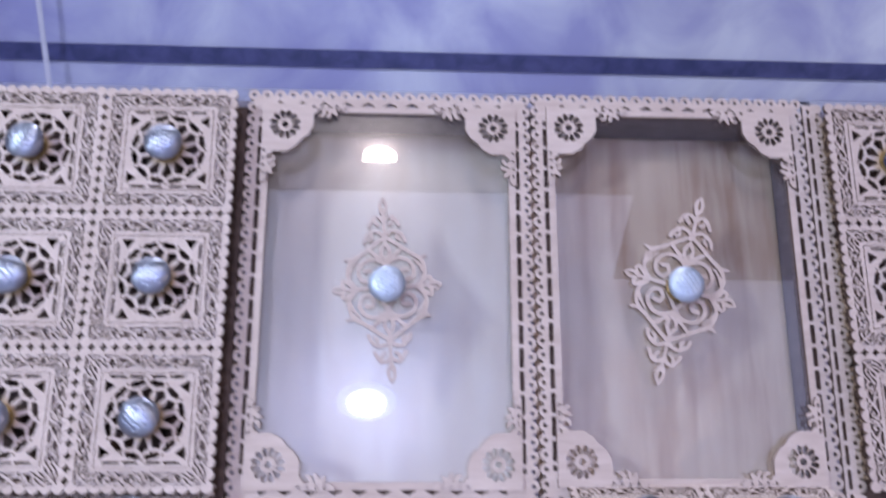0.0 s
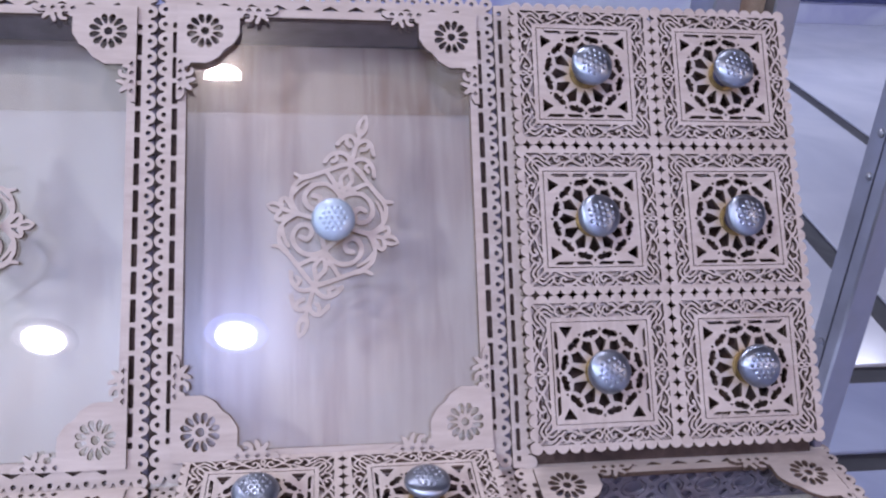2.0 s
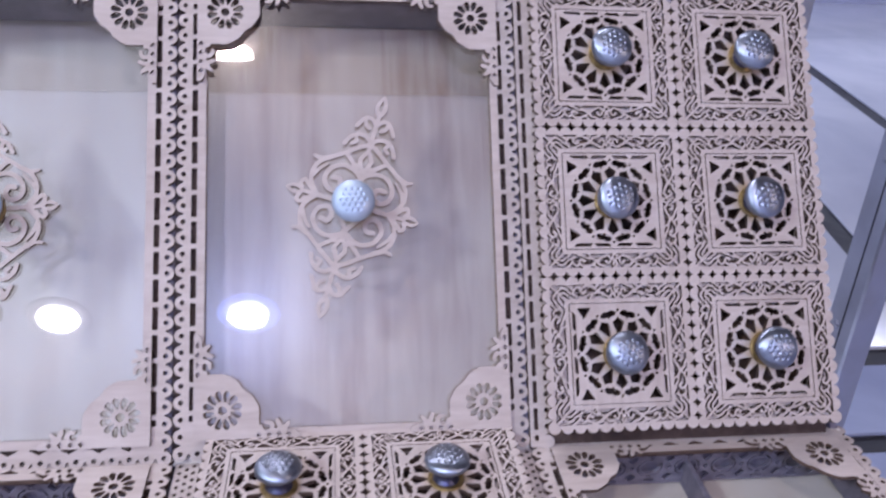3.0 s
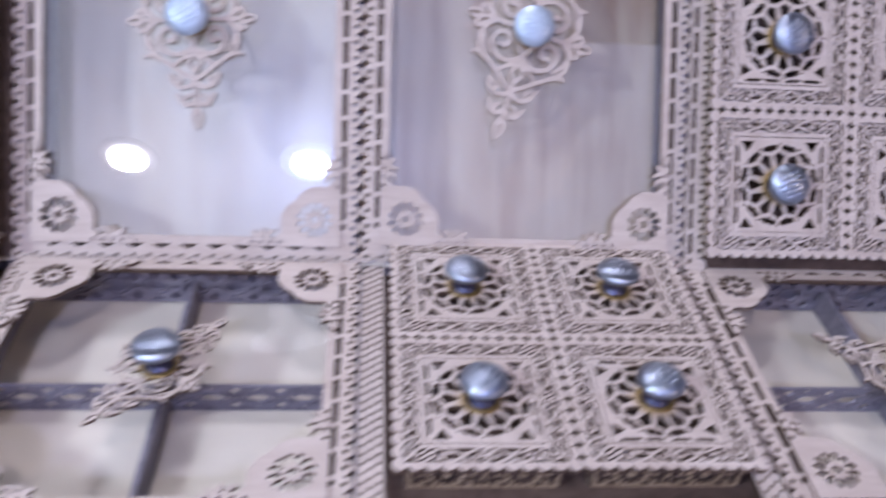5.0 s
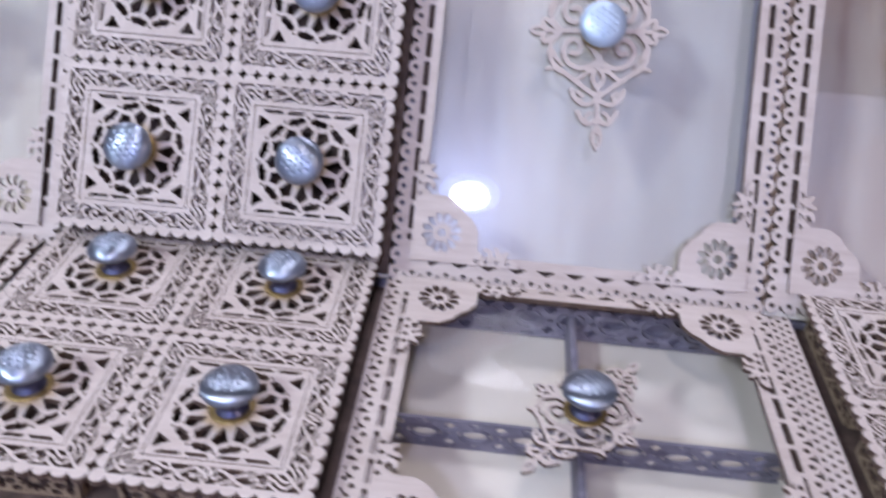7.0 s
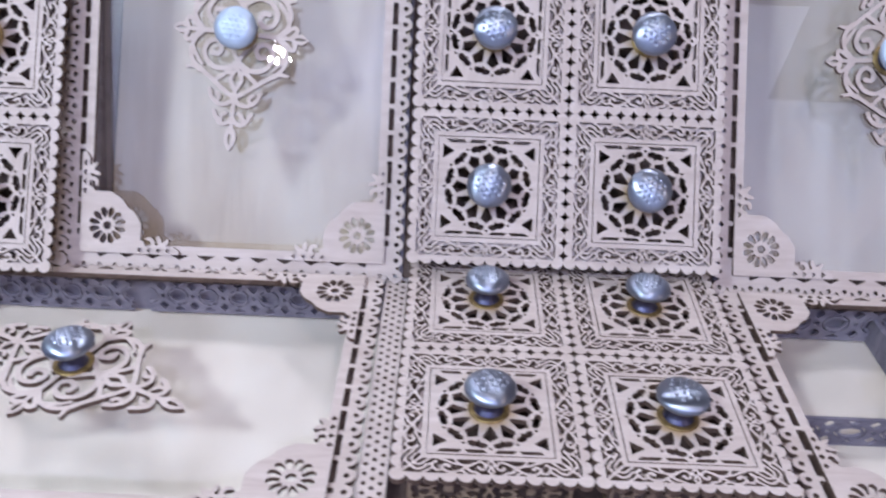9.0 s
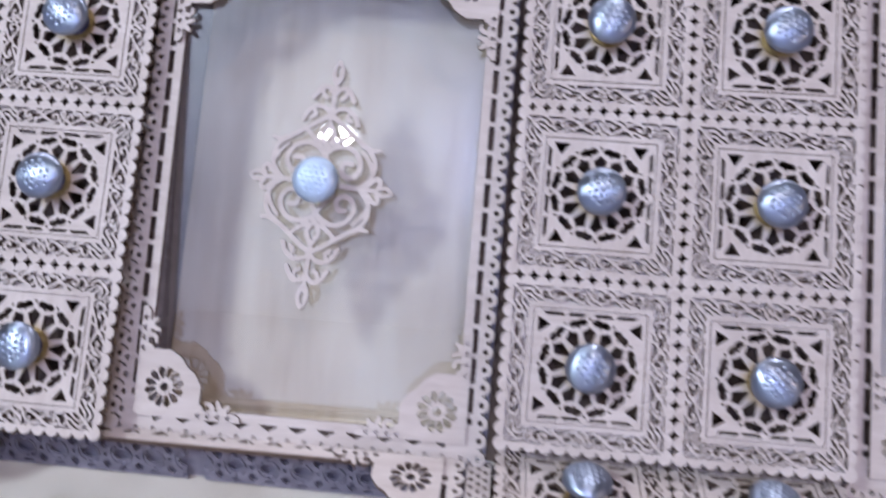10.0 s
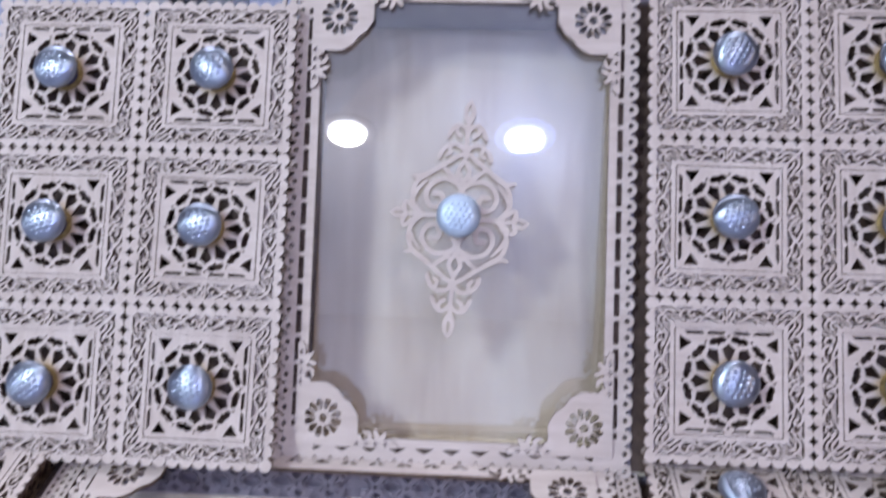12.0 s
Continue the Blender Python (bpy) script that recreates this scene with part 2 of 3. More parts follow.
def fret(name, field, half_u, half_v, step, thick, face, edge, back=False):
    """A sawn board: solid where field(u, v) > 0, cut right through elsewhere."""
    nu, nv = math.ceil(2 * half_u / step), math.ceil(2 * half_v / step)
    us, vs = np.linspace(-half_u, half_u, nu + 1), np.linspace(-half_v, half_v, nv + 1)
    F = field(*np.meshgrid(us, vs))
    F[0, :] = F[-1, :] = F[:, 0] = F[:, -1] = -1e-4
    F = np.where(np.abs(F) < 1e-7, 1e-7, F)
    S = F > 0
    verts, index, faces, walls = [], {}, [], []

    def vert(key, u, v):
        if key not in index:
            index[key] = len(verts)
            verts.append((u, v))
        return index[key]

    def corner(i, j):
        return vert((0, i, j), us[i], vs[j])

    def cross(i, j, k, l):
        key = (1, min((i, j), (k, l)), max((i, j), (k, l)))
        a, b = F[j, i], F[l, k]
        s = a / (a - b)
        return vert(key, us[i] + s * (us[k] - us[i]), vs[j] + s * (vs[l] - vs[j]))

    count = S[:-1, :-1].astype(int) + S[1:, :-1] + S[:-1, 1:] + S[1:, 1:]
    for j in range(nv):
        row, i = count[j], 0
        while i < nu:
            if row[i] == 4:
                k = i
                while k < nu and row[k] == 4:
                    k += 1
                faces.append((corner(i, j), corner(k, j), corner(k, j + 1), corner(i, j + 1)))
                i = k
                continue
            if row[i]:
                ring = ((i, j), (i + 1, j), (i + 1, j + 1), (i, j + 1))
                poly = []
                for a in range(4):
                    p, q = ring[a], ring[(a + 1) % 4]
                    sp, sq = S[p[1], p[0]], S[q[1], q[0]]
                    if sp:
                        poly.append((corner(*p), 0))
                    if sp != sq:
                        poly.append((cross(*p, *q), 1 if sp else 2))
                for a in range(len(poly)):
                    p, q = poly[a], poly[(a + 1) % len(poly)]
                    if p[1] == 1 and q[1] == 2:
                        walls.append((p[0], q[0]))
                ids = [p[0] for p in poly]
                if len(ids) > 2:
                    faces.append(tuple(ids))
            i += 1
    n = len(verts)
    pts = [(u, v, thick) for u, v in verts] + [(u, v, 0.0) for u, v in verts]
    polys = list(faces)
    if back:
        polys += [tuple(n + a for a in reversed(f)) for f in faces]
    solid = len(polys)
    polys += [(b, a, n + a, n + b) for a, b in walls]
    me = bpy.data.meshes.new(name)
    me.from_pydata(pts, [], polys)
    me.materials.append(face)
    me.materials.append(edge)
    me.polygons.foreach_set("material_index", [0] * solid + [1] * (len(polys) - solid))
    me.update()
    return me


# distances, positive inside
def disc(u, v, cu, cv, r):
    return r - np.hypot(u - cu, v - cv)


def oblong(u, v, cu, cv, hu, hv):
    return -np.maximum(np.abs(u - cu) - hu, np.abs(v - cv) - hv)


def stroke(u, v, ax, ay, bx, by, r):
    dx, dy = bx - ax, by - ay
    t = np.clip(((u - ax) * dx + (v - ay) * dy) / (dx * dx + dy * dy), 0, 1)
    return r - np.hypot(u - ax - t * dx, v - ay - t * dy)


def petals(u, v, n, r, half_len, half_wid, start=0.0, taper=0.35):
    """n drops round the origin, wider outwards."""
    a = np.arctan2(v, u) - start
    w = 2 * math.pi / n
    a = (a + w / 2) % w - w / 2
    rad = np.hypot(u, v)
    along, across = rad * np.cos(a) - r, rad * np.sin(a)
    wid = half_wid * (1 + taper * along / half_len)
    return half_wid * (1 - np.hypot(along / half_len, across / wid))


def ribbon(x, y, pts, r0, r1=None):
    """A smooth strand through points given in millimetres, its half width going from r0 to r1."""
    r1 = r0 if r1 is None else r1
    p = [np.array(q) * 0.001 for q in pts]
    p = [2 * p[0] - p[1]] + p + [2 * p[-1] - p[-2]]
    line = []
    for a, b, c, d in zip(p, p[1:], p[2:], p[3:]):
        for t in np.linspace(0, 1, 6)[:-1]:
            line.append(0.5 * (2 * b + (c - a) * t + (2 * a - 5 * b + 4 * c - d) * t * t + (3 * b - a - 3 * c + d) * t ** 3))
    line.append(p[-2])
    f = np.full_like(x, -1.0)
    for k, (a, b) in enumerate(zip(line, line[1:])):
        f = np.maximum(f, stroke(x, y, a[0], a[1], b[0], b[1], 0.001 * (r0 + (r1 - r0) * k / len(line))))
    return f


SIDE_N = 12


def scallop(u, v, hu, hv, pitch_u, pitch_v, r):
    """A board with a row of half rounds along each edge."""
    f = oblong(u, v, 0, 0, hu - r, hv - r)
    su = (u + hu - r) / pitch_u
    sv = (v + hv - r) / pitch_v
    cu = np.clip(np.round(su), 0, round((2 * hu - 2 * r) / pitch_u)) * pitch_u - hu + r
    cv = np.clip(np.round(sv), 0, round((2 * hv - 2 * r) / pitch_v)) * pitch_v - hv + r
    for s in (-1, 1):
        f = np.maximum(f, disc(u, v, cu, s * (hv - r), r))
        f = np.maximum(f, disc(u, v, s * (hu - r), cv, r))
    return f


def vine(s, q):
    """Scrolls left standing along a band: s from the middle of the side, q across it."""
    s = np.abs(s)
    f = ribbon(s, q, [(6.4, 0.2), (5.2, 1.7), (3.3, 0.9), (2.9, -1.6), (5.2, -3.5), (9.2, -1.9), (13.6, 1.2), (17.8, 3.6), (22.0, 3.3), (24.2, 0.8), (22.4, -1.2), (20.6, 0.2)], 0.62, 0.80)
    for pts, r0, r1 in (([(9.0, -2.0), (11.6, -0.6), (15.2, -1.2), (18.0, -4.6)], 0.85, 0.55), ([(12.0, -0.2), (10.8, 2.4), (7.6, 3.4), (5.6, 4.6)], 0.85, 0.55),
                        ([(0.0, 4.6), (1.3, 2.2), (0.5, 0.0), (1.6, -2.6), (0.0, -4.6)], 0.62, 0.62), ([(14.8, -1.4), (18.4, -1.8), (21.4, -3.2), (25.2, -4.6)], 0.6, 0.7),
                        ([(24.0, 1.8), (26.4, 3.0), (28.4, 1.2), (29.0, -1.6), (27.2, -3.0)], 0.62, 0.75), ([(28.6, 0.6), (31.2, 3.0), (34.0, 4.6)], 0.7, 0.55),
                        ([(29.0, -1.4), (31.6, -0.6), (33.4, 1.4), (36.6, 2.6), (39.0, 1.0)], 0.62, 0.8), ([(30.4, -4.6), (32.6, -2.6), (35.4, -0.6), (38.4, -1.4), (40.0, -4.0)], 0.62, 0.7),
                        ([(12.2, 4.6), (13.4, 3.4), (15.4, 2.6)], 0.7, 0.6)):
        f = np.maximum(f, ribbon(s, q, pts, r0, r1))
    for cu, cv, r in ((20.9, 0.0, 1.15), (6.1, 0.3, 1.0), (27.4, -2.8, 1.0)):
        f = np.maximum(f, disc(s, q, cu * 0.001, cv * 0.001, r * 0.001))
    return f


def square_lid(u, v):
    f = scallop(u, v, 0.05, 0.05, 0.1 / SIDE_N, 0.1 / SIDE_N, 0.00405)
    au, av = np.abs(u), np.abs(v)
    m, lo = np.maximum(au, av), np.minimum(au, av)
    # scroll band, one length a side, mitred by leaning strokes
    along = np.where(au > av, v, u)
    band = np.minimum(m - 0.0353, 0.0446 - m)
    cut = np.minimum(band, -vine(along, m - 0.04))
    cut = np.minimum(cut, np.abs(au - av) * 0.7 - 0.0007)
    # scored line
    cut = np.maximum(cut, 0.00034 - np.abs(m - 0.0322))
    # pierced rosette: twelve bell-shaped drops inside a ring of twelve winged cells
    rad, ang = np.hypot(u, v), np.arctan2(v, u)
    w = 2 * math.pi / 12
    a0, a1 = (ang + w / 2) % w - w / 2, ang % w - w / 2
    y0, x0 = rad * np.cos(a0), np.abs(rad * np.sin(a0))
    rise = np.clip((y0 - 0.0114) / 0.0084, 0, 1)
    bell = 0.0040 * rise ** 0.8 - np.where(y0 > 0.0198, (y0 - 0.0198) * 1.35, 0) - x0
    rose = np.minimum(bell * 0.8, y0 - 0.0114)
    rose = np.maximum(rose, np.minimum(0.00055 - x0, np.minimum(y0 - 0.020, 0.0232 - y0)))
    x1, y1 = np.abs(rad * np.sin(a1)), rad * np.cos(a1) - 0.0258 + (rad * np.sin(a1)) ** 2 * 20
    wing = 0.0019 * (1 - np.hypot((x1 - 0.0024) / 0.0029, y1 / 0.0020))
    wing = np.maximum(wing, np.minimum(0.0013 - x1, 0.0016 - np.abs(y1 + 0.0004)))
    wing = np.maximum(wing, 0.0011 - x1 - np.abs(y1 + 0.0020) * 0.6)
    wing = np.minimum(wing, np.minimum(0.0294 - au, 0.0276 - av))
    rose = np.maximum(rose, wing)
    # tiny lozenges on the strap crossings
    rose = np.maximum(rose, np.minimum((0.0011 - x0 - np.abs(y0 - 0.0276)) * 0.7, 0.0292 - m))
    # corner cells, and slits along two opposite sides
    nook = np.minimum(0.0294 - au, np.minimum(au * 0.56 + av * 0.83 - 0.0314, au * 0.51 - av * 0.86 + 0.0085))
    nook = np.minimum(nook, 0.0276 - av)
    slit = np.minimum(np.minimum(0.0306 - av, av - 0.0284), np.minimum(au - 0.0026 + (av - 0.0295) * 0.9, 0.0124 - au - (av - 0.0295) * 0.9))
    far = np.minimum(np.minimum(0.0306 - av, av - 0.0284), np.minimum(au - 0.0152 - (av - 0.0295) * 0.9, 0.0262 - au + (av - 0.0295) * 1.2))
    cut = np.maximum(cut, np.maximum(np.maximum(rose, nook), np.maximum(slit, far)))
    return np.minimum(f, -cut)


def box_side(u, v):
    f = oblong(u, v, 0, 0, 0.0410, 0.0105)
    cut = np.full_like(u, -1e-3)
    for c in (-0.0205, 0.0205):
        cut = np.maximum(cut, petals(u - c, v, 12, 0.0052, 0.0030, 0.0013, 0.0, 0.3))
        cut = np.maximum(cut, petals(u - c, v, 14, 0.0118, 0.0026, 0.0022, 0.22, 0.3))
        cut = np.maximum(cut, petals(u - c, v, 18, 0.0172, 0.0020, 0.0022, 0.0, 0.2))
    for c in (-0.041, 0.0, 0.041):
        cut = np.maximum(cut, petals(u - c, v, 6, 0.0046, 0.0028, 0.0017, 0.52, 0.3))
    return np.minimum(f, -np.where(oblong(u, v, 0, 0, 0.0395, 0.0090) > 0, cut, -1e-3))


def door_frame(hu, hv, border):
    def field(u, v):
        n, k = round((2 * hu - 0.009) / 0.0104), round((2 * hv - 0.009) / 0.0104)
        pu, pv = (2 * hu - 0.009) / n, (2 * hv - 0.009) / k
        f = scallop(u, v, hu, hv, pu, pv, 0.0045)
        cu, cv = np.round((u + hu - 0.0045) / pu) * pu - hu + 0.0045, np.round((v + hv - 0.0045) / pv) * pv - hv + 0.0045
        cut = oblong(u, v, 0, 0, hu - border, hv - border)
        au, av = np.abs(u), np.abs(v)
        cut = np.maximum(cut, disc(u, av, cu, hv - 0.0045, 0.0016))
        cut = np.maximum(cut, disc(au, v, hu - 0.0045, cv, 0.0016))
        su, sv = np.round(u / 0.0176) * 0.0176, np.round(v / 0.0176) * 0.0176
        slot = oblong(au, v, hu - 0.0113, sv, 0.0018, 0.0073)
        cut = np.maximum(cut, np.where(av < hv - 0.024, slot, -1e-3))
        peak = np.minimum(0.0075 - np.abs(u - su) - 1.9 * (av - hv + 0.0128) - 0.001, av - hv + 0.0128)
        return np.minimum(f, -np.maximum(cut, np.where(au < hu - 0.024, peak, -1e-3)))
    return field


def corner_plate(u, v):
    """Corner ornament in the first quadrant, its outer corner at (-0.036, -0.036)."""
    p, q = u + 0.036, v + 0.036
    # body: a square whose inner corner is scooped out
    f = np.minimum(np.minimum(0.0405 - p, 0.0405 - q), np.hypot(p - 0.0410, q - 0.0410) - 0.0142)
    f = np.minimum(f, 0.0450 - np.hypot(p, q))
    for a, b in ((p, q), (q, p)):
        f = np.maximum(f, np.minimum(0.0450 - a - 0.3 * b, 0.0085 - b))
        f = np.maximum(f, np.minimum(oblong(a, b, 0.033, 0.0026, 0.033, 0.0026), (0.0690 - a) * 0.4 - b * 0.6 + 0.0005))
    for a, b in ((p, q), (q, p)):
        # hooked leaf at each end
        for pts, r0, r1 in (([(47.0, 3.0), (49.0, 6.6), (47.4, 9.6), (44.8, 10.0)], 1.7, 0.9), ([(51.0, 4.0), (52.6, 8.2), (51.8, 11.4)], 2.3, 0.7), ([(52.5, 5.0), (56.4, 6.8), (58.6, 9.4)], 2.2, 0.7)):
            f = np.maximum(f, ribbon(a, b, pts, r0, r1))
    cut = np.maximum(disc(p, q, 0.0180, 0.0180, 0.0027), petals(p - 0.0180, q - 0.0180, 12, 0.0086, 0.0036, 0.0019, 0.26, 0.4))
    for a, b in ((p, q), (q, p)):
        cut = np.maximum(cut, disc(a, b, 0.0510, 0.0070, 0.0011))
        s = np.clip(np.round((a - 0.040) / 0.0062), 0, 3) * 0.0062 + 0.040
        cut = np.maximum(cut, np.minimum(0.0016 - np.abs(a - s - 0.0004) * 0.8 - np.abs(b - 0.0026) * 0.9, 0.0016))
    return np.minimum(np.minimum(f, -cut), np.minimum(p, q))


def leaf(across, along, half_len, half_wid):
    return (half_wid * (1 - (along / half_len) ** 2) - np.abs(across)) * 0.75


def filigree(u, v):
    """Lozenge of scrolls, hooks and slit leaves, alike in its four quarters."""
    x, y = np.abs(u), np.abs(v)
    strands = (([(0, 40), (0, 52), (0, 66)], 1.3, 1.2), ([(0, 56), (3.6, 60.2), (8.4, 59.8), (12.6, 53.0)], 1.2, 1.3), ([(7.4, 59.6), (7.0, 55.6), (4.4, 53.6)], 1.0, 1.2),
               ([(0, 43), (4.0, 47.0), (9.4, 47.8), (14.6, 44.2), (17.0, 38.8)], 1.2, 1.3), ([(11.6, 46.6), (10.0, 42.6), (12.4, 40.4)], 1.0, 1.2),
               ([(0, 43), (7.0, 38.6), (14.2, 33.2), (22.0, 27.6), (28.6, 22.6), (31.8, 15.6), (30.6, 7.6), (24.6, 0.4)], 1.3, 1.2),
               ([(24.0, 26.4), (28.6, 24.4), (33.6, 25.2)], 1.6, 0.7), ([(23.4, 22.6), (28.0, 17.4), (30.8, 12.0)], 0.8, 1.3),
               ([(0, 18.6), (5.6, 22.8), (12.6, 24.4), (19.6, 21.0), (23.0, 13.8), (20.4, 7.4), (15.0, 5.8), (11.6, 9.6), (13.4, 14.6), (17.6, 14.4)], 1.3, 1.5),
               ([(0, 18.6), (7.0, 26.6), (13.0, 31.8)], 1.2, 1.2), ([(3.2, 26.0), (8.2, 27.4), (12.4, 31.6)], 1.2, 0.9), ([(0, 38), (2.6, 33.6), (3.6, 30.0), (0, 22.6)], 1.3, 1.1),
               ([(0, 18.6), (3.4, 13.0), (9.0, 6.0)], 1.3, 1.2), ([(24.6, 0.4), (30.0, 3.6), (34.6, 7.6), (36.8, 5.4), (35.4, 2.2)], 1.2, 1.2), ([(8, 0), (20, 0.2), (34, 0)], 1.2, 1.2))
    f = disc(x, y, 0, 0, 0.0105)
    for pts, r0, r1 in strands:
        f = np.maximum(f, ribbon(x, y, pts, r0 * 1.15, r1 * 1.15))
    f = np.maximum(f, np.minimum(leaf(x, y - 0.0695, 0.0090, 0.0040), -leaf(x, y - 0.0700, 0.0050, 0.0012)))
    return np.maximum(f, np.minimum(leaf(y, x - 0.0395, 0.0060, 0.0036), -leaf(y, x - 0.0396, 0.0036, 0.0012)))


def lace_band(u, v):
    """Pierced strip of a tray divider."""
    f = oblong(u, v, 0, 0, 0.092, 0.0125)
    s = np.round(u / 0.0230) * 0.0230
    t = (np.floor(u / 0.0230) + 0.5) * 0.0230
    cut = 0.0040 * (1 - np.hypot((u - s) / 0.0058, v / 0.0040))
    cut = np.maximum(cut, np.minimum(0.0080 - np.hypot(u - s, v * 1.15), np.hypot((u - s) / 1.25, v) - 0.0056))
    cut = np.minimum(cut, np.abs(np.abs(u - s) - np.abs(v) * 0.4) - 0.0006 + 0.01 * (np.hypot((u - s) / 1.25, v) < 0.0056))
    cut = np.maximum(cut, 0.0016 - np.hypot(u - t, v))
    cut = np.maximum(cut, (0.0036 - np.abs(u - t) - np.abs(np.abs(v) - 0.0072)) * 0.7)
    cut = np.maximum(cut, (0.0026 - np.abs(u - s) * 0.6 - np.abs(np.abs(v) - 0.0100)) * 0.7)
    return np.minimum(f, -np.where(np.abs(v) < 0.0108, cut, -1e-3))


def lattice(u, v):
    """Narrow strip with three staggered files of dots and beaded edges."""
    f = oblong(u, v, 0, 0, 0.0072, 0.1035)
    n = np.round(v / 0.0062) * 0.0062
    h = (np.floor(v / 0.0062) + 0.5) * 0.0062
    cut = np.maximum(disc(np.abs(u), v, 0.0042, n, 0.0013), disc(u, v, 0, h, 0.0013))
    return np.minimum(f, -cut)


def front_strip(u, v):
    """Front rail with a file of peaks and a beaded lower edge."""
    f = oblong(u, v, 0, 0.0022, 0.1125, 0.0080)
    c = np.round(u / 0.0104) * 0.0104
    f = np.maximum(f, np.where(np.abs(c) < 0.111, disc(u, v, c, -0.0055, 0.0048), -1e-3))
    s = np.round(u / 0.0176) * 0.0176
    cut = np.maximum(disc(u, v, c, -0.0058, 0.0016), np.minimum(0.0078 - np.abs(u - s) - 1.3 * (v - 0.0005), v - 0.0005))
    return np.minimum(f, -np.where(np.abs(u) < 0.108, cut, -1e-3))


def tall_strip(u, v):
    """Upright strip of two beaded files and dashes."""
    f = oblong(u, v, -0.0030, 0, 0.0050, 0.1590)
    n = np.round(v / 0.0104) * 0.0104
    f = np.maximum(f, np.where(np.abs(n) < 0.157, disc(u, v, 0.0030, n, 0.0048), -1e-3))
    s = np.round(v / 0.0176) * 0.0176
    cut = np.maximum(disc(u, v, 0.0030, n, 0.0016), oblong(u, v, -0.0042, s, 0.0014, 0.0071))
    return np.minimum(f, -np.where(np.abs(v) < 0.155, cut, -1e-3))


TALL = fret("tall_strip", tall_strip, 0.0085, 0.1600, 0.0008, 0.003, FRET, CUT, True)
def base_front(u, v):
    """Footed front board: an openwork frieze, two slots and an arch between the feet."""
    f = oblong(u, v, 0, 0, 0.107, 0.0170)
    s = np.round(u / 0.0170) * 0.0170
    h = (np.floor(u / 0.0170) + 0.5) * 0.0170
    q = v - 0.0085
    cut = 0.0045 * (1 - np.hypot((u - s) / 0.0056, q / 0.0046))
    cut = np.minimum(cut, np.abs(np.abs(u - s) - np.abs(q) * 0.9 - 0.0010) - 0.0005)
    cut = np.maximum(cut, 0.0034 - np.abs(u - h) * 0.8 - np.abs(np.abs(q) - 0.0046))
    cut = np.maximum(cut, 0.0013 - np.hypot(u - h, q))
    cut = np.where((np.abs(u) < 0.102) & (np.abs(q) < 0.0076), cut, -1e-3)
    cut = np.maximum(cut, oblong(np.abs(u), v, 0.047, -0.0056, 0.021, 0.0009))
    cut = np.maximum(cut, np.minimum(-0.0118 - v, 0.0900 - np.abs(u) + 1.2 * (v + 0.0118)))
    return np.minimum(f, -cut)


# amber wood, toned down for the shade under the overhanging lids
AMBER = wood("amber_front_wood", (0.20, 0.12, 0.07), (0.30, 0.19, 0.115), (0.40, 0.27, 0.17), (20, 160, 40), 0.55)
BASE = fret("base_front", base_front, 0.1085, 0.0180, 0.0007, 0.0022, AMBER, CUT, True)
LATTICE = fret("lattice_strip", lattice, 0.0080, 0.1045, 0.0007, 0.0028, FRET, CUT)
STRIP = fret("front_rail", front_strip, 0.1135, 0.0115, 0.0008, 0.003, FRET, CUT, True)
LID = fret("lid", square_lid, 0.0515, 0.0515, 0.0006, 0.0032, LIDWOOD, CUT)
BOX_SIDE = fret("side", box_side, 0.0425, 0.0115, 0.0007, 0.002, SIDE, CUT)
PLATE = fret("corner_plate", corner_plate, 0.037, 0.037, 0.0006, 0.0025, FRET, CUT)
ORNAMENT = fret("ornament", filigree, 0.047, 0.081, 0.0005, 0.003, FRET, CUT)
LACE = fret("lace", lace_band, 0.094, 0.0135, 0.0008, 0.002, GREYWOOD, GREYWOOD)


def knob_cap():
    """Flattened dome with a square field of punched dimples and a rolled rim."""
    n, rows = 112, 44
    gap = 0.0041
    spots = [(gap * (i + 0.5 * (j % 2)), gap * 0.9 * j) for i in range(-3, 4) for j in range(-3, 4)]
    spots = np.array([p for p in spots if math.hypot(*p) < 0.0090])
    prof = []
    for i in range(rows + 1):
        a = i / rows * radians(100)
        prof.append((0.0148 * math.sin(a), 0.0158 + 0.0066 * math.cos(a)))
    prof += [(0.0130, 0.0130), (0.0095, 0.0114), (0.0070, 0.0104)]
    bm = lathe(prof, n)
    for v in bm.verts:
        if v.co.z > 0.0160:
            d = np.min(np.hypot(spots[:, 0] - v.co.x, spots[:, 1] - v.co.y))
            if d < 0.00125:
                v.co.z -= 0.00095 * (1 - (d / 0.00125) ** 2)
    return bm


def stem_shape():
    return lathe([(0.0, 0.0), (0.0088, 0.0), (0.0088, 0.0012), (0.0070, 0.0024), (0.0060, 0.005), (0.0062, 0.0085), (0.0078, 0.0114), (0.0, 0.0116)], 28)


CAP = part("cap", knob_cap(), KNOB).data
STEM = part("stem", stem_shape(), NECK).data
LIT_CAP = part("cap", knob_cap(), LIT_PEWTER).data
COLLAR = part("collar", lathe([(0.0, 0.0), (0.0118, 0.0), (0.0120, 0.0006), (0.0108, 0.0012), (0.0, 0.0016)], 28), BRASS).data
for o in [o for o in scene.objects if o.name.split(".")[0] in ("cap", "stem", "collar")]:
    bpy.data.objects.remove(o)


def knob(parent, m, cap=CAP):
    k = part("knob", STEM, None, parent, "dimpled pewter knob on a short neck", m @ move(0, 0, 0, random.uniform(0, 180), 0.94))
    part("cap", cap, None, k, "dimpled cap, bright reflection put into its pale colour" if cap is LIT_CAP else "")
    part("collar", COLLAR, None, k, "thin brass collar")
    return k


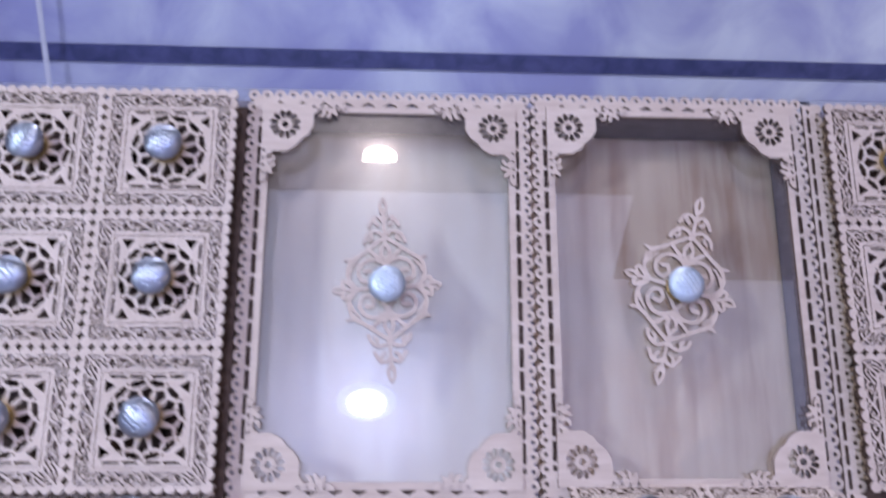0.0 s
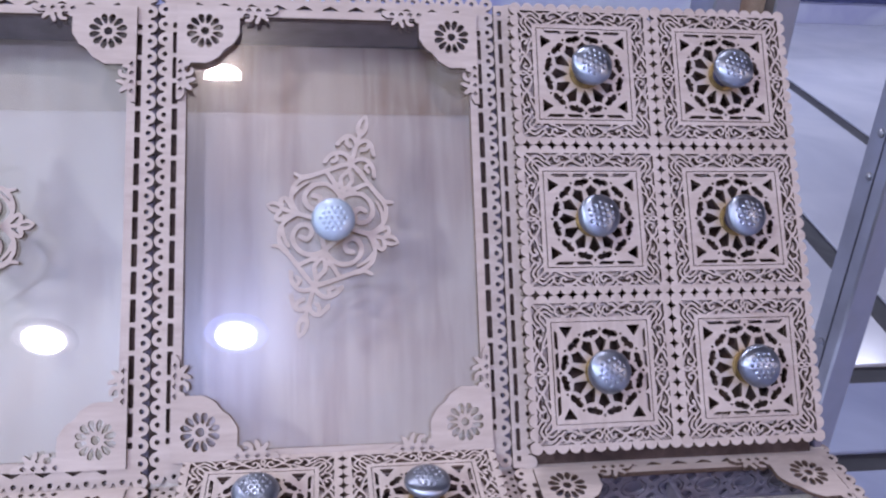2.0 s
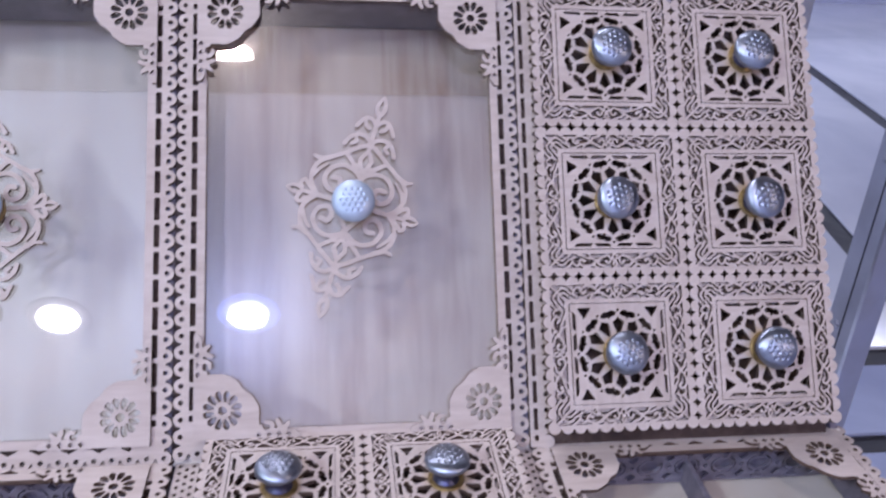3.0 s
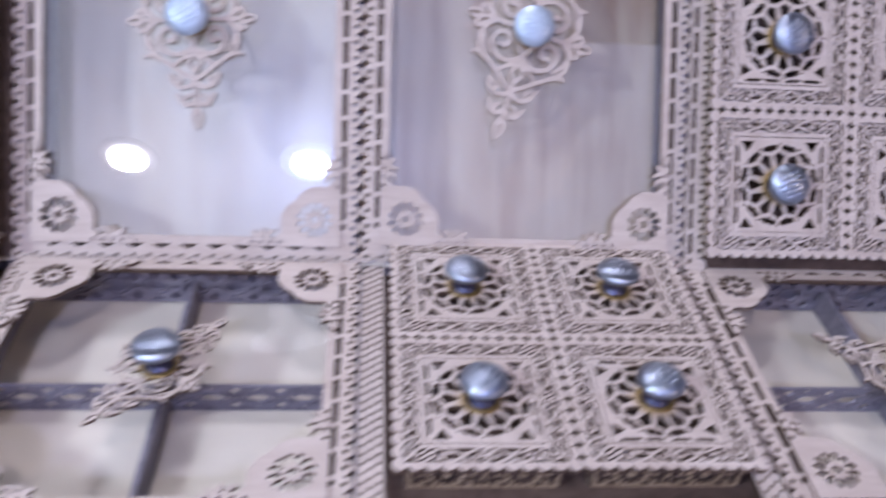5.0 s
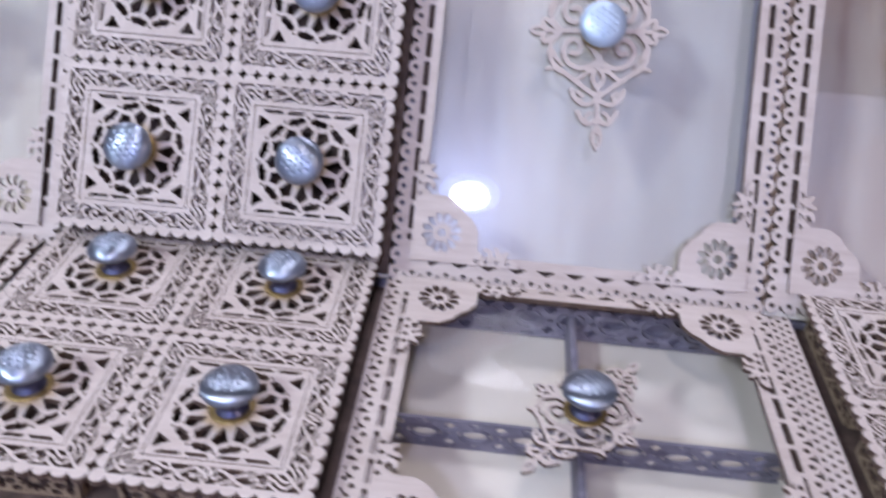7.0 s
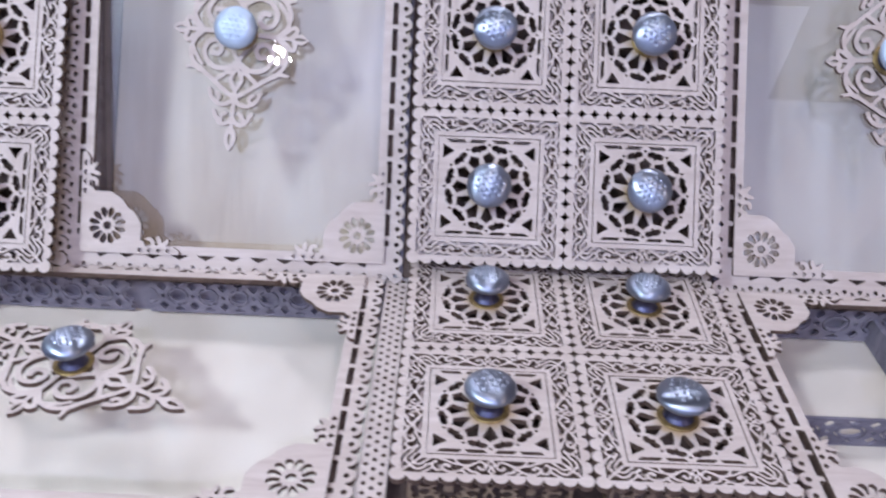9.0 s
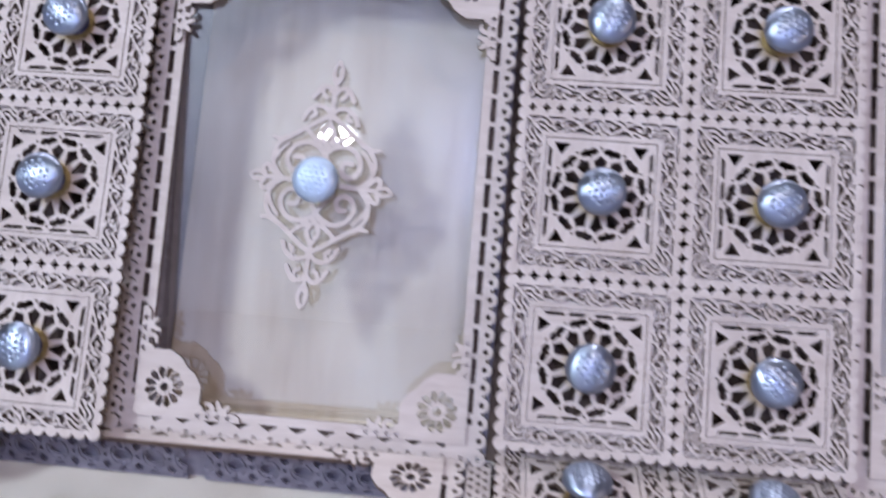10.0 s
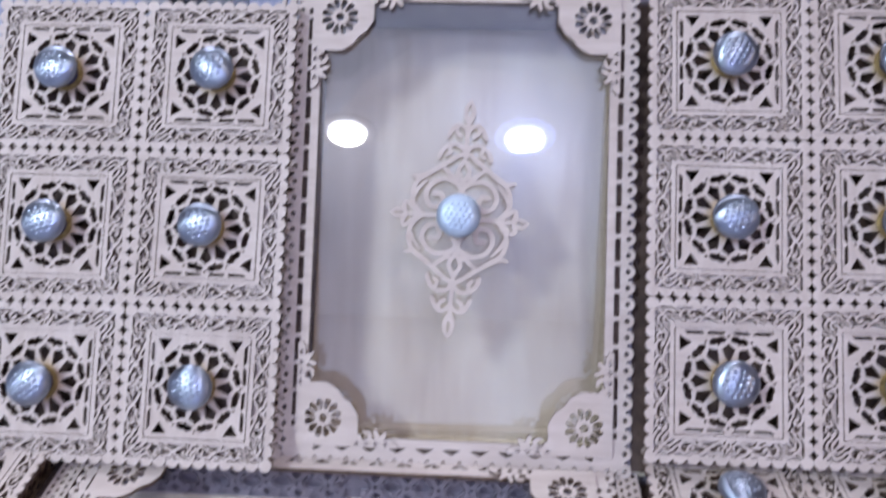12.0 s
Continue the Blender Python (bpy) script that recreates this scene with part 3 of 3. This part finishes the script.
# ---- placing: upper boards lean back 34.4 degrees, lower trays lie flat ----
TABLE = 0.775
UP = pose(0, 0.009, 0.8596, 55.6)
LOW = pose(0, 0, 0.85)
# ---- the hall ----
x0, x1, y0, y1, top = HALL
ground = part("floor", slab((x0 - 0.2, y0 - 0.2, -0.2, x1 + 0.2, y1 + 0.2, -0.012), bevel=0), GROUT)
tagged(ground, "large white floor tiles with wide dark joints", "floor", kind="structure")
plain_mesh = None
for i in range(-6, 0):
    for j in range(-2, 2):
        spot = pose(1.57 + 1.1 * i, 2.95 + 3.3 * j, 0)
        if plain_mesh is None:
            plain_mesh = part("tile", slab((-0.549, -1.600, -0.012, 0.549, 1.600, 0.0), bevel=0.001), TILE, ground, m=spot).data
        else:
            part("tile", plain_mesh, None, ground, m=spot)


def slanted_tile(xa, xb, ya, yb, mat=TILE):
    """A floor tile of the eastern bay, whose long joints run askew."""
    bm = slab((xa, ya, -0.012, xb, yb, 0.0), bevel=0.003)
    for v in bm.verts:
        v.co.x += 0.18 * max(v.co.y - 1.3, 0) * (v.co.x > 1.2)
    part("tile", bm, mat, ground)


for xa, xb in ((1.022, 1.965), (2.055, 2.745), (2.835, 6.15)):
    slanted_tile(xa, xb, 1.345, 6.99)
slanted_tile(1.022, 7.19, 0.99, 1.262, BLUETILE)
slanted_tile(1.022, 7.19, -3.99, 0.925, BLUETILE)
skirt = part("baseboard", slab((x0, y1 - 0.03, 0.20, x1, y1, 0.35), bevel=0.004), NAVY)
tagged(skirt, "dark blue skirting along the far wall", "baseboard", kind="structure")
tagged(part("ceiling", slab((x0 - 0.2, y0 - 0.2, top, 0.87, -1.05, top + 0.1), (0.87, y0 - 0.2, top, x1 + 0.2, -1.42, top + 0.1), bevel=0), CEIL), "plain white painted ceiling", "ceiling", kind="structure")
tagged(part("ceiling_dark", slab((x0 - 0.2, -1.05, top + 0.004, 0.87, y1 + 0.2, top + 0.1), (0.87, -1.42, top + 0.004, x1 + 0.2, y1 + 0.2, top + 0.1), bevel=0), DUSK), "dark painted part of the ceiling", "ceiling", kind="structure")
for name, b in (("wall_north", (x0 - 0.2, y1, -0.2, x1 + 0.2, y1 + 0.15, top)), ("wall_south", (x0 - 0.2, y0 - 0.15, -0.2, x1 + 0.2, y0, top)),
                ("wall_west", (x0 - 0.15, y0, -0.2, x0, y1, top)), ("wall_east", (x1, y0, -0.2, x1 + 0.15, y1, top))):
    tagged(part(name, slab(b, bevel=0), FAR if name == "wall_north" else WHITE), "plain pale lilac-white hall wall", "wall", kind="structure")
for x, y, watts, colour in LAMPS_AND_FILL:
    # the lamp at x = 0 has its halo built as a glowing rim
    lamp = part("ceiling_lamp", lathe([(0.0, 0.0), (0.118, 0.0), (0.120, -0.006), (0.112, -0.014), (0.100, -0.014), (0.098, -0.006), (0.0, -0.006)]), BLOOM_RIM if x == 0 else WHITE, m=pose(x, y, top))
    tagged(lamp, "round ceiling lamp, rim glow added for its blue bloom" if x == 0 else "round white-rimmed ceiling lamp, most of them added unseen fill", "lamp", "round ceiling lamps")
    part("diffuser", lathe([(0.0, -0.010), (0.072, -0.010), (0.076, -0.007), (0.0, -0.0065)]), glow("lamp_glow", colour, 14), lamp, "glowing lamp disc")
    data = bpy.data.lights.new("ceiling_light", "AREA")
    # wider discs for the added key and the two fills over the trays
    data.shape, data.size, data.energy, data.color = "DISK", 0.5 if (watts > 80 and y < 0) or 0 < y < 1 else 0.14, watts, colour
    new("ceiling_light", data).matrix_world = pose(x, y, top - 0.02)
x, y, _, colour = HALF_LAMP
half = bmesh.new()
edge = [half.verts.new((0.050 * math.cos(a), 0.032 * math.sin(a), 0)) for a in np.linspace(0, math.pi, 20)]
cap_face = half.faces.new(edge)
rise = bmesh.ops.extrude_face_region(half, geom=[cap_face])
bmesh.ops.translate(half, verts=[g for g in rise["geom"] if isinstance(g, bmesh.types.BMVert)], vec=(0, 0, 0.03))
bmesh.ops.recalc_face_normals(half, faces=half.faces[:])
data = bpy.data.lights.new("half_light", "AREA")
data.shape, data.size, data.size_y, data.energy, data.color = "RECTANGLE", 0.06, 0.035, HALF_LAMP[2], colour
new("half_light", data).matrix_world = pose(x, y + 0.024, top - 0.034)
lamp = part("half_round_lamp", half, glow("half_lamp_glow", colour, 30), m=pose(x, y, top - 0.03))
tagged(lamp, "half-round white glowing ceiling lamp", "lamp")


# ---- square lidded boxes ----
def open_box(h, depth, wall):
    """A square box without a top, walls and floor in one piece."""
    bm = bmesh.new()
    ring = lambda r, z: [bm.verts.new((x * r, y * r, z)) for x, y in ((-1, -1), (1, -1), (1, 1), (-1, 1))]
    rows = [ring(h, 0.0), ring(h, depth), ring(h - wall, depth), ring(h - wall, wall)]
    bm.faces.new(rows[0])
    bm.faces.new(rows[3])
    for a, b in zip(rows, rows[1:]):
        for i in range(4):
            bm.faces.new((a[i], a[(i + 1) % 4], b[(i + 1) % 4], b[i]))
    bmesh.ops.recalc_face_normals(bm, faces=bm.faces[:])
    return bm


def flat_ring(outer, inner, z0, z1):
    """A square washer."""
    bm = bmesh.new()
    ring = lambda r, z: [bm.verts.new((x * r, y * r, z)) for x, y in ((-1, -1), (1, -1), (1, 1), (-1, 1))]
    rows = [ring(outer, z0), ring(outer, z1), ring(inner, z1), ring(inner, z0)]
    for a, b in zip(rows, rows[1:] + rows[:1]):
        for i in range(4):
            bm.faces.new((a[i], a[(i + 1) % 4], b[(i + 1) % 4], b[i]))
    bmesh.ops.recalc_face_normals(bm, faces=bm.faces[:])
    return bm


def square_box():
    box = new("lidded_box")
    # body darkened for the shade under the pierced lid
    part("body", open_box(0.0395, 0.021, 0.002), SHADE_DARK, box, "wooden box body, its inner shade painted dark")
    for a in range(4):
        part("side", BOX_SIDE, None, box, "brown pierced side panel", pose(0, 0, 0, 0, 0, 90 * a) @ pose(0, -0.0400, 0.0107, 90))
    part("lid", LID, None, box, m=pose(0, 0, 0.0215))
    part("lid_backing", flat_ring(0.0460, 0.0300, 0.0198, 0.0210), FRET, box, "pale board under the scrolls")
    knob(box, pose(0, 0, 0.0247))
    return tagged(box, "square fretwork box, scalloped pale wooden lid, pewter knob", "box", "fretwork lidded boxes")


first = square_box()
BOX_W = 0.0015
spots = []
for cx, top_v in ((-0.1, 0.3), (0.564, 0.3), (-0.5265, 0.284)):
    for i in (-1, 1):
        for j in range(3):
            spots.append(UP @ move(cx + 0.05 * i, top_v - 0.05 - 0.1 * j, BOX_W, random.uniform(-0.4, 0.4) + 90 * random.randrange(4)))
for cx in (-0.1, 0.348, -0.666):
    for i in (-1, 1):
        for j in range(2):
            spots.append(LOW @ move(cx + 0.0490 * i, -0.0375 - 0.0975 * j, -0.0085, random.uniform(-0.5, 0.5) + 90 * random.randrange(4), 0.975))
first.matrix_basis = spots[0]
for m in spots[1:]:
    b = copy_thing(first, m)
    if m.to_scale().x < 0.99:
        b.scale = (0.975,) * 3
    for k in b.children:
        if k.name.startswith("knob"):
            k.matrix_basis = pose(0, 0, 0.0247) @ move(random.uniform(-0.001, 0.001), random.uniform(-0.001, 0.001), 0, random.uniform(0, 180), 0.94)


# ---- glazed lids ----
def glazed(name, base, cu, cv, hu, hv, turn, label, tilt=0.0, swing=0.0, lean=0.0, size=1.0, inset=0.0125, border=0.0185):
    lid = new(name)
    lid.matrix_basis = base @ move(cu, cv - hv) @ pose(0, 0, 0, lean) @ move(0, hv)
    part("frame", fret("frame", door_frame(hu, hv, border), hu + 0.001, hv + 0.001, 0.0008, 0.003, FRET, CUT, True), None, lid)
    for s in (-1, 1):
        # strips added behind the slots to paint their shade
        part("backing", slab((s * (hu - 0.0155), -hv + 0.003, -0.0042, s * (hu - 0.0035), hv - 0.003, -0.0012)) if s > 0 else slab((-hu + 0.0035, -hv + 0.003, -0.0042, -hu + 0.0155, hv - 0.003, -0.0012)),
             SHADE_DARK, lid, "added strip that paints the slots' shade")
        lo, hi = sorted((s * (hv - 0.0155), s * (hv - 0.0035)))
        part("backing", slab((-hu + 0.0157, lo, -0.0042, hu - 0.0157, hi, -0.0012)), SHADE_DARK, lid, "added strip that paints the slots' shade")
    pane = part("pane", slab((-hu + 0.016, -hv + 0.016, -0.0034, hu - 0.016, hv - 0.016, -0.0008), bevel=0), CLEAR, lid, "clear glass pane", pose(0, hv - 0.016, 0, tilt) @ pose(0, 0, 0, 0, swing) @ move(0, 0.016 - hv))
    pane.data.materials.append(LOWGLASS if base is LOW else GLASS)
    for f in pane.data.polygons:
        f.material_index = 1 if f.normal.z > 0.9 else 0
    pane.visible_shadow = False
    for sx, sy in ((1, 1), (-1, 1), (-1, -1), (1, -1)):
        m = Matrix.Diagonal((-sx, -sy, 1, 1))
        m.translation = (sx * (hu - inset - 0.036), sy * (hv - inset - 0.036), 0.0032)
        part("corner_plate", PLATE, None, lid, m=m)
    orn = part("ornament", ORNAMENT, None, lid, "pale wooden filigree lozenge", move(0, 0, 0.0004, turn, size))
    # upper knobs take the cap with the reflection in its colour
    knob(lid, pose(0, 0, 0.0034), CAP if base is LOW else LIT_CAP)
    return tagged(lid, label, "lid", "glazed fretwork lids")


glazed("glazed_lid", UP, 0.1165, 0.1500, 0.1135, 0.1615, 4, "tall glazed fretwork lid, upright filigree lozenge, pewter knob", size=0.93)
glazed("glazed_lid", UP, 0.3440, 0.1520, 0.1135, 0.1615, -17, "tall glazed fretwork lid, slanting filigree lozenge, pewter knob", size=1.0)
glazed("glazed_lid", UP, -0.3170, 0.1480, 0.1135, 0.1615, -4, "tall glazed fretwork lid over streaked wood, pewter knob", tilt=4.2, swing=1.8, lean=2.3)
glazed("glazed_lid", LOW, 0.1185, -0.0985, 0.1125, 0.1085, -36, "square glazed tray lid, crooked filigree lozenge, pewter knob", size=0.68)
glazed("glazed_lid", LOW, -0.3820, -0.0985, 0.1675, 0.1085, 66, "wide glazed tray lid, filigree lozenge turned sideways")
glazed("glazed_lid", LOW, 0.5700, -0.0985, 0.1125, 0.1085, 52, "square glazed tray lid beside the metal post", size=0.72)

# ---- the cases under the lids ----
case = new("upper_case")
case.matrix_basis = UP
part("back_board", slab((-0.428, -0.012, -0.062, 0.680, 0.306, -0.054)), TRAY, case, "pale wooden back board")
part("back_board", slab((-0.645, -0.012, -0.062, -0.4285, 0.281, -0.054)), TRAY, case, "pale wooden back board")
part("inlay", slab((0.2300, -0.006, -0.0538, 0.4525, 0.2975, -0.0505)), STREAK, case, "brown streaked wooden inlay")
part("inlay", slab((-0.4215, -0.006, -0.0538, -0.2065, 0.2975, -0.0505)), WARM, case, "tan wooden inlay")
part("bottom_board", slab((-0.645, -0.0125, -0.054, 0.680, -0.0065, -0.001)), TRAY, case)
# divider grey here paints the shade along the inner edges of the case
part("top_board", slab((-0.428, 0.298, -0.054, 0.680, 0.304, -0.001)), GREYWOOD, case, "top board, edge shade painted grey")
for u in (-0.640, -0.425, -0.203, 0.008, 0.2265, 0.456, 0.675):
    part("upright", slab((u - 0.003, -0.0065, -0.054, u + 0.003, 0.278 if u < -0.6 else 0.298, -0.001)), GREYWOOD, case, "upright, edge shade painted grey")
for u0, u1 in ((-0.640, -0.4305), (-0.2035, 0.003), (0.4575, 0.668)):
    # dark colour gives the shade in the gaps between the boxes
    part("front_board", slab((u0, -0.010, -0.001, u1, 0.280 if u0 < -0.6 else 0.2965, 0.001)), SHADE_DARK, case, "board behind the boxes, gap shade painted dark")
for u in (0.4660, -0.4345):
    part("tall_strip", TALL, None, case, "pale beaded strip", pose(u, 0.149, 0.0012))
tagged(case, "leaning shallow wooden case behind the fretwork lids", "case")

lower = new("lower_case")
lower.matrix_basis = LOW
part("tray_floor", slab((-0.785, -0.1960, -0.042, 0.684, 0.012, -0.036)), LINEN, lower, "cream tray floor")
part("back_board", slab((-0.785, 0.006, -0.036, 0.684, 0.012, -0.006)), GREYWOOD, lower, "grey pierced back board")
# dark colour gives the shade behind the openwork front
part("front_board", slab((-0.785, -0.2078, -0.0420, 0.684, -0.1965, -0.004)), SHADE_DARK, lower, "front board, shade behind the openwork painted dark")
for u in (-0.782, -0.5545, -0.2095, 0.006, 0.2335, 0.4565, 0.6805):
    part("upright", slab((u - 0.003, -0.1965, -0.036, u + 0.003, 0.006, -0.0045)), GREYWOOD, lower)
for u0, u1 in ((-0.780, -0.5565), (-0.2135, 0.005), (0.2325, 0.4565)):
    # shade between the lower boxes, as a dark board
    part("top_board", slab((u0, -0.200, -0.012, u1, 0.004, -0.0088)), SHADE_DARK, lower, "board under the boxes, gap shade painted dark")
    part("front_rail", STRIP, None, lower, "narrow pale pierced front rail", pose((u0 + u1) / 2, -0.2020, -0.003))
for cu in (0.1185, 0.5700):
    part("divider", LACE, None, lower, "grey pierced divider", pose(cu, -0.095, -0.0255, 90) @ Matrix.Diagonal((1.17, 0.82, 1, 1)))
    part("divider", slab((cu - 0.002, -0.1965, -0.036, cu + 0.002, 0.006, -0.015)), GREYWOOD, lower, "thin grey divider")
for cu in (0.1185, 0.5700, -0.470, -0.294):
    part("back_lace", LACE, None, lower, "grey pierced strip", pose(cu, 0.0035, -0.020, 90) @ Matrix.Diagonal((1.15 if cu > 0 else 0.9, 1.1, 1, 1)))
for u in (-0.2065, 0.0100, 0.2395, 0.4515, -0.5590):
    part("lattice_strip", LATTICE, None, lower, "pale strip with files of dots", pose(u, -0.0985, -0.0028 - 0.0004 * (u > 0.4)))
for u, w in ((-0.620, 1), (-0.366, 1), (-0.110, 1), (0.122, 0.96), (0.368, 1), (0.582, 0.85)):
    part("base_front", BASE, None, lower, "amber openwork front board on feet", pose(u, -0.2082, -0.0179, 90) @ Matrix.Diagonal((w, 0.85, 1, 1)))
tagged(lower, "flat shallow wooden case with pierced brown front", "case")

# ---- table and surroundings ----
table = new("counter")
part("top", slab((-0.86, -0.36, 0.784, 0.72, 0.30, 0.8042), bevel=0.003), COUNTER, table)
part("front_edge", slab((-0.86, -0.372, 0.765, 0.72, -0.3605, 0.8055), bevel=0.002), STEEL, table, "aluminium edge strip")
part("back_edge", slab((-0.86, 0.3005, 0.765, 0.72, 0.315, 0.810), bevel=0.002), DARKBAR, table, "dark metal edge strip")
for x in (-0.8, 0.67):
    for y in (-0.3, 0.25):
        part("leg", slab((x - 0.02, y - 0.02, 0.0, x + 0.02, y + 0.02, 0.784), bevel=0.002), STEEL, table)
tagged(table, "pale display counter with metal edges", "counter")
cloth_bm = slab((-0.85, -0.358, 0.8042, 0.71, 0.295, 0.8078), bevel=0.001)
fold = [[cloth_bm.verts.new((-0.85 + 0.02 * i, -0.2110 - 0.11 * j / 6, 0.8079 + (0.0085 + 0.0012 * math.sin(i * 0.9) + 0.0008 * math.sin(i * 2.3)) * math.cos(j / 6 * math.pi / 2))) for j in range(7)] for i in range(79)]
for a, b in zip(fold, fold[1:]):
    for j in range(6):
        cloth_bm.faces.new((a[j], a[j + 1], b[j + 1], b[j])).smooth = True
cloth = part("tablecloth", cloth_bm, CLOTH)
tagged(cloth, "dark green glittering cloth spread on the counter", "cloth")
for u in (-0.012, 0.256, -0.262, 0.492):
    block = part("pale_block", slab((u - 0.0150, -0.2150, 0.8240, u + 0.0150, -0.2106, 0.8405), bevel=0.0015), PLASTIC)
    tagged(block, "small pale blue plastic block fixed to the case front", "block", "pale blocks under the case")
prop = new("support_board")
prop.matrix_basis = UP
part("panel", slab((-0.60, 0.0, -0.076, 0.64, 0.300, -0.0625)), SHADE_DARK, prop)
part("strut", slab((-0.02, 0.0, -0.095, 0.02, 0.28, -0.0765)), SHADE_DARK, prop)
tagged(prop, "dark board that holds the leaning case", "support")


def upright(u0, u1, inner, label):
    """A channel post: two metal flanges with a recessed core between them."""
    post = new("metal_post")
    w = u1 - u0
    part("flange", slab((u0, 0.43, 0.0, u0 + 0.31 * w, 0.49, 2.58), bevel=0.002), STEEL, post)
    part("flange", slab((u1 - 0.29 * w, 0.43, 0.0, u1, 0.49, 2.58), bevel=0.002), STEEL, post)
    part("core", slab((u0 + 0.312 * w, 0.450, 0.0, u1 - 0.292 * w, 0.485, 2.58), bevel=0.001), inner, post, "dark recessed core")
    return tagged(post, label, "post", "upright channel posts")


pole = part("thin_pole", lathe([(0.0, 0.0), (0.035, 0.0), (0.035, 0.01), (0.022, 0.015), (0.022, 2.58), (0.0, 2.58)], 20), WHITE, m=pose(-2.87, 6.7, 0))
tagged(pole, "thin white pole standing by the far wall", "pole")
upright(0.744, 0.840, SIDE, "grey metal channel post with a brown core")
upright(-0.652, -0.560, DARKBAR, "grey metal channel post with a black core")
post = new("profile_post")
part("column", slab((0.820, 0.200, 0.0, 0.846, 0.240, 2.58), bevel=0.002), STEEL, post)
part("groove", slab((0.8195, 0.216, 0.0, 0.8205, 0.2175, 2.58), bevel=0), DARKBAR, post, "dark seam")
for z in (0.62, 0.80, 0.972, 1.012, 1.30):
    part("screw", lathe([(0.0, 0.003), (0.003, 0.0024), (0.0042, 0.0), (0.0, 0.0)], 16), STEEL, post, "small round screw head", pose(0.820, 0.224, z, 0, -90))
tagged(post, "square aluminium profile post with small screws", "post", "upright channel posts")
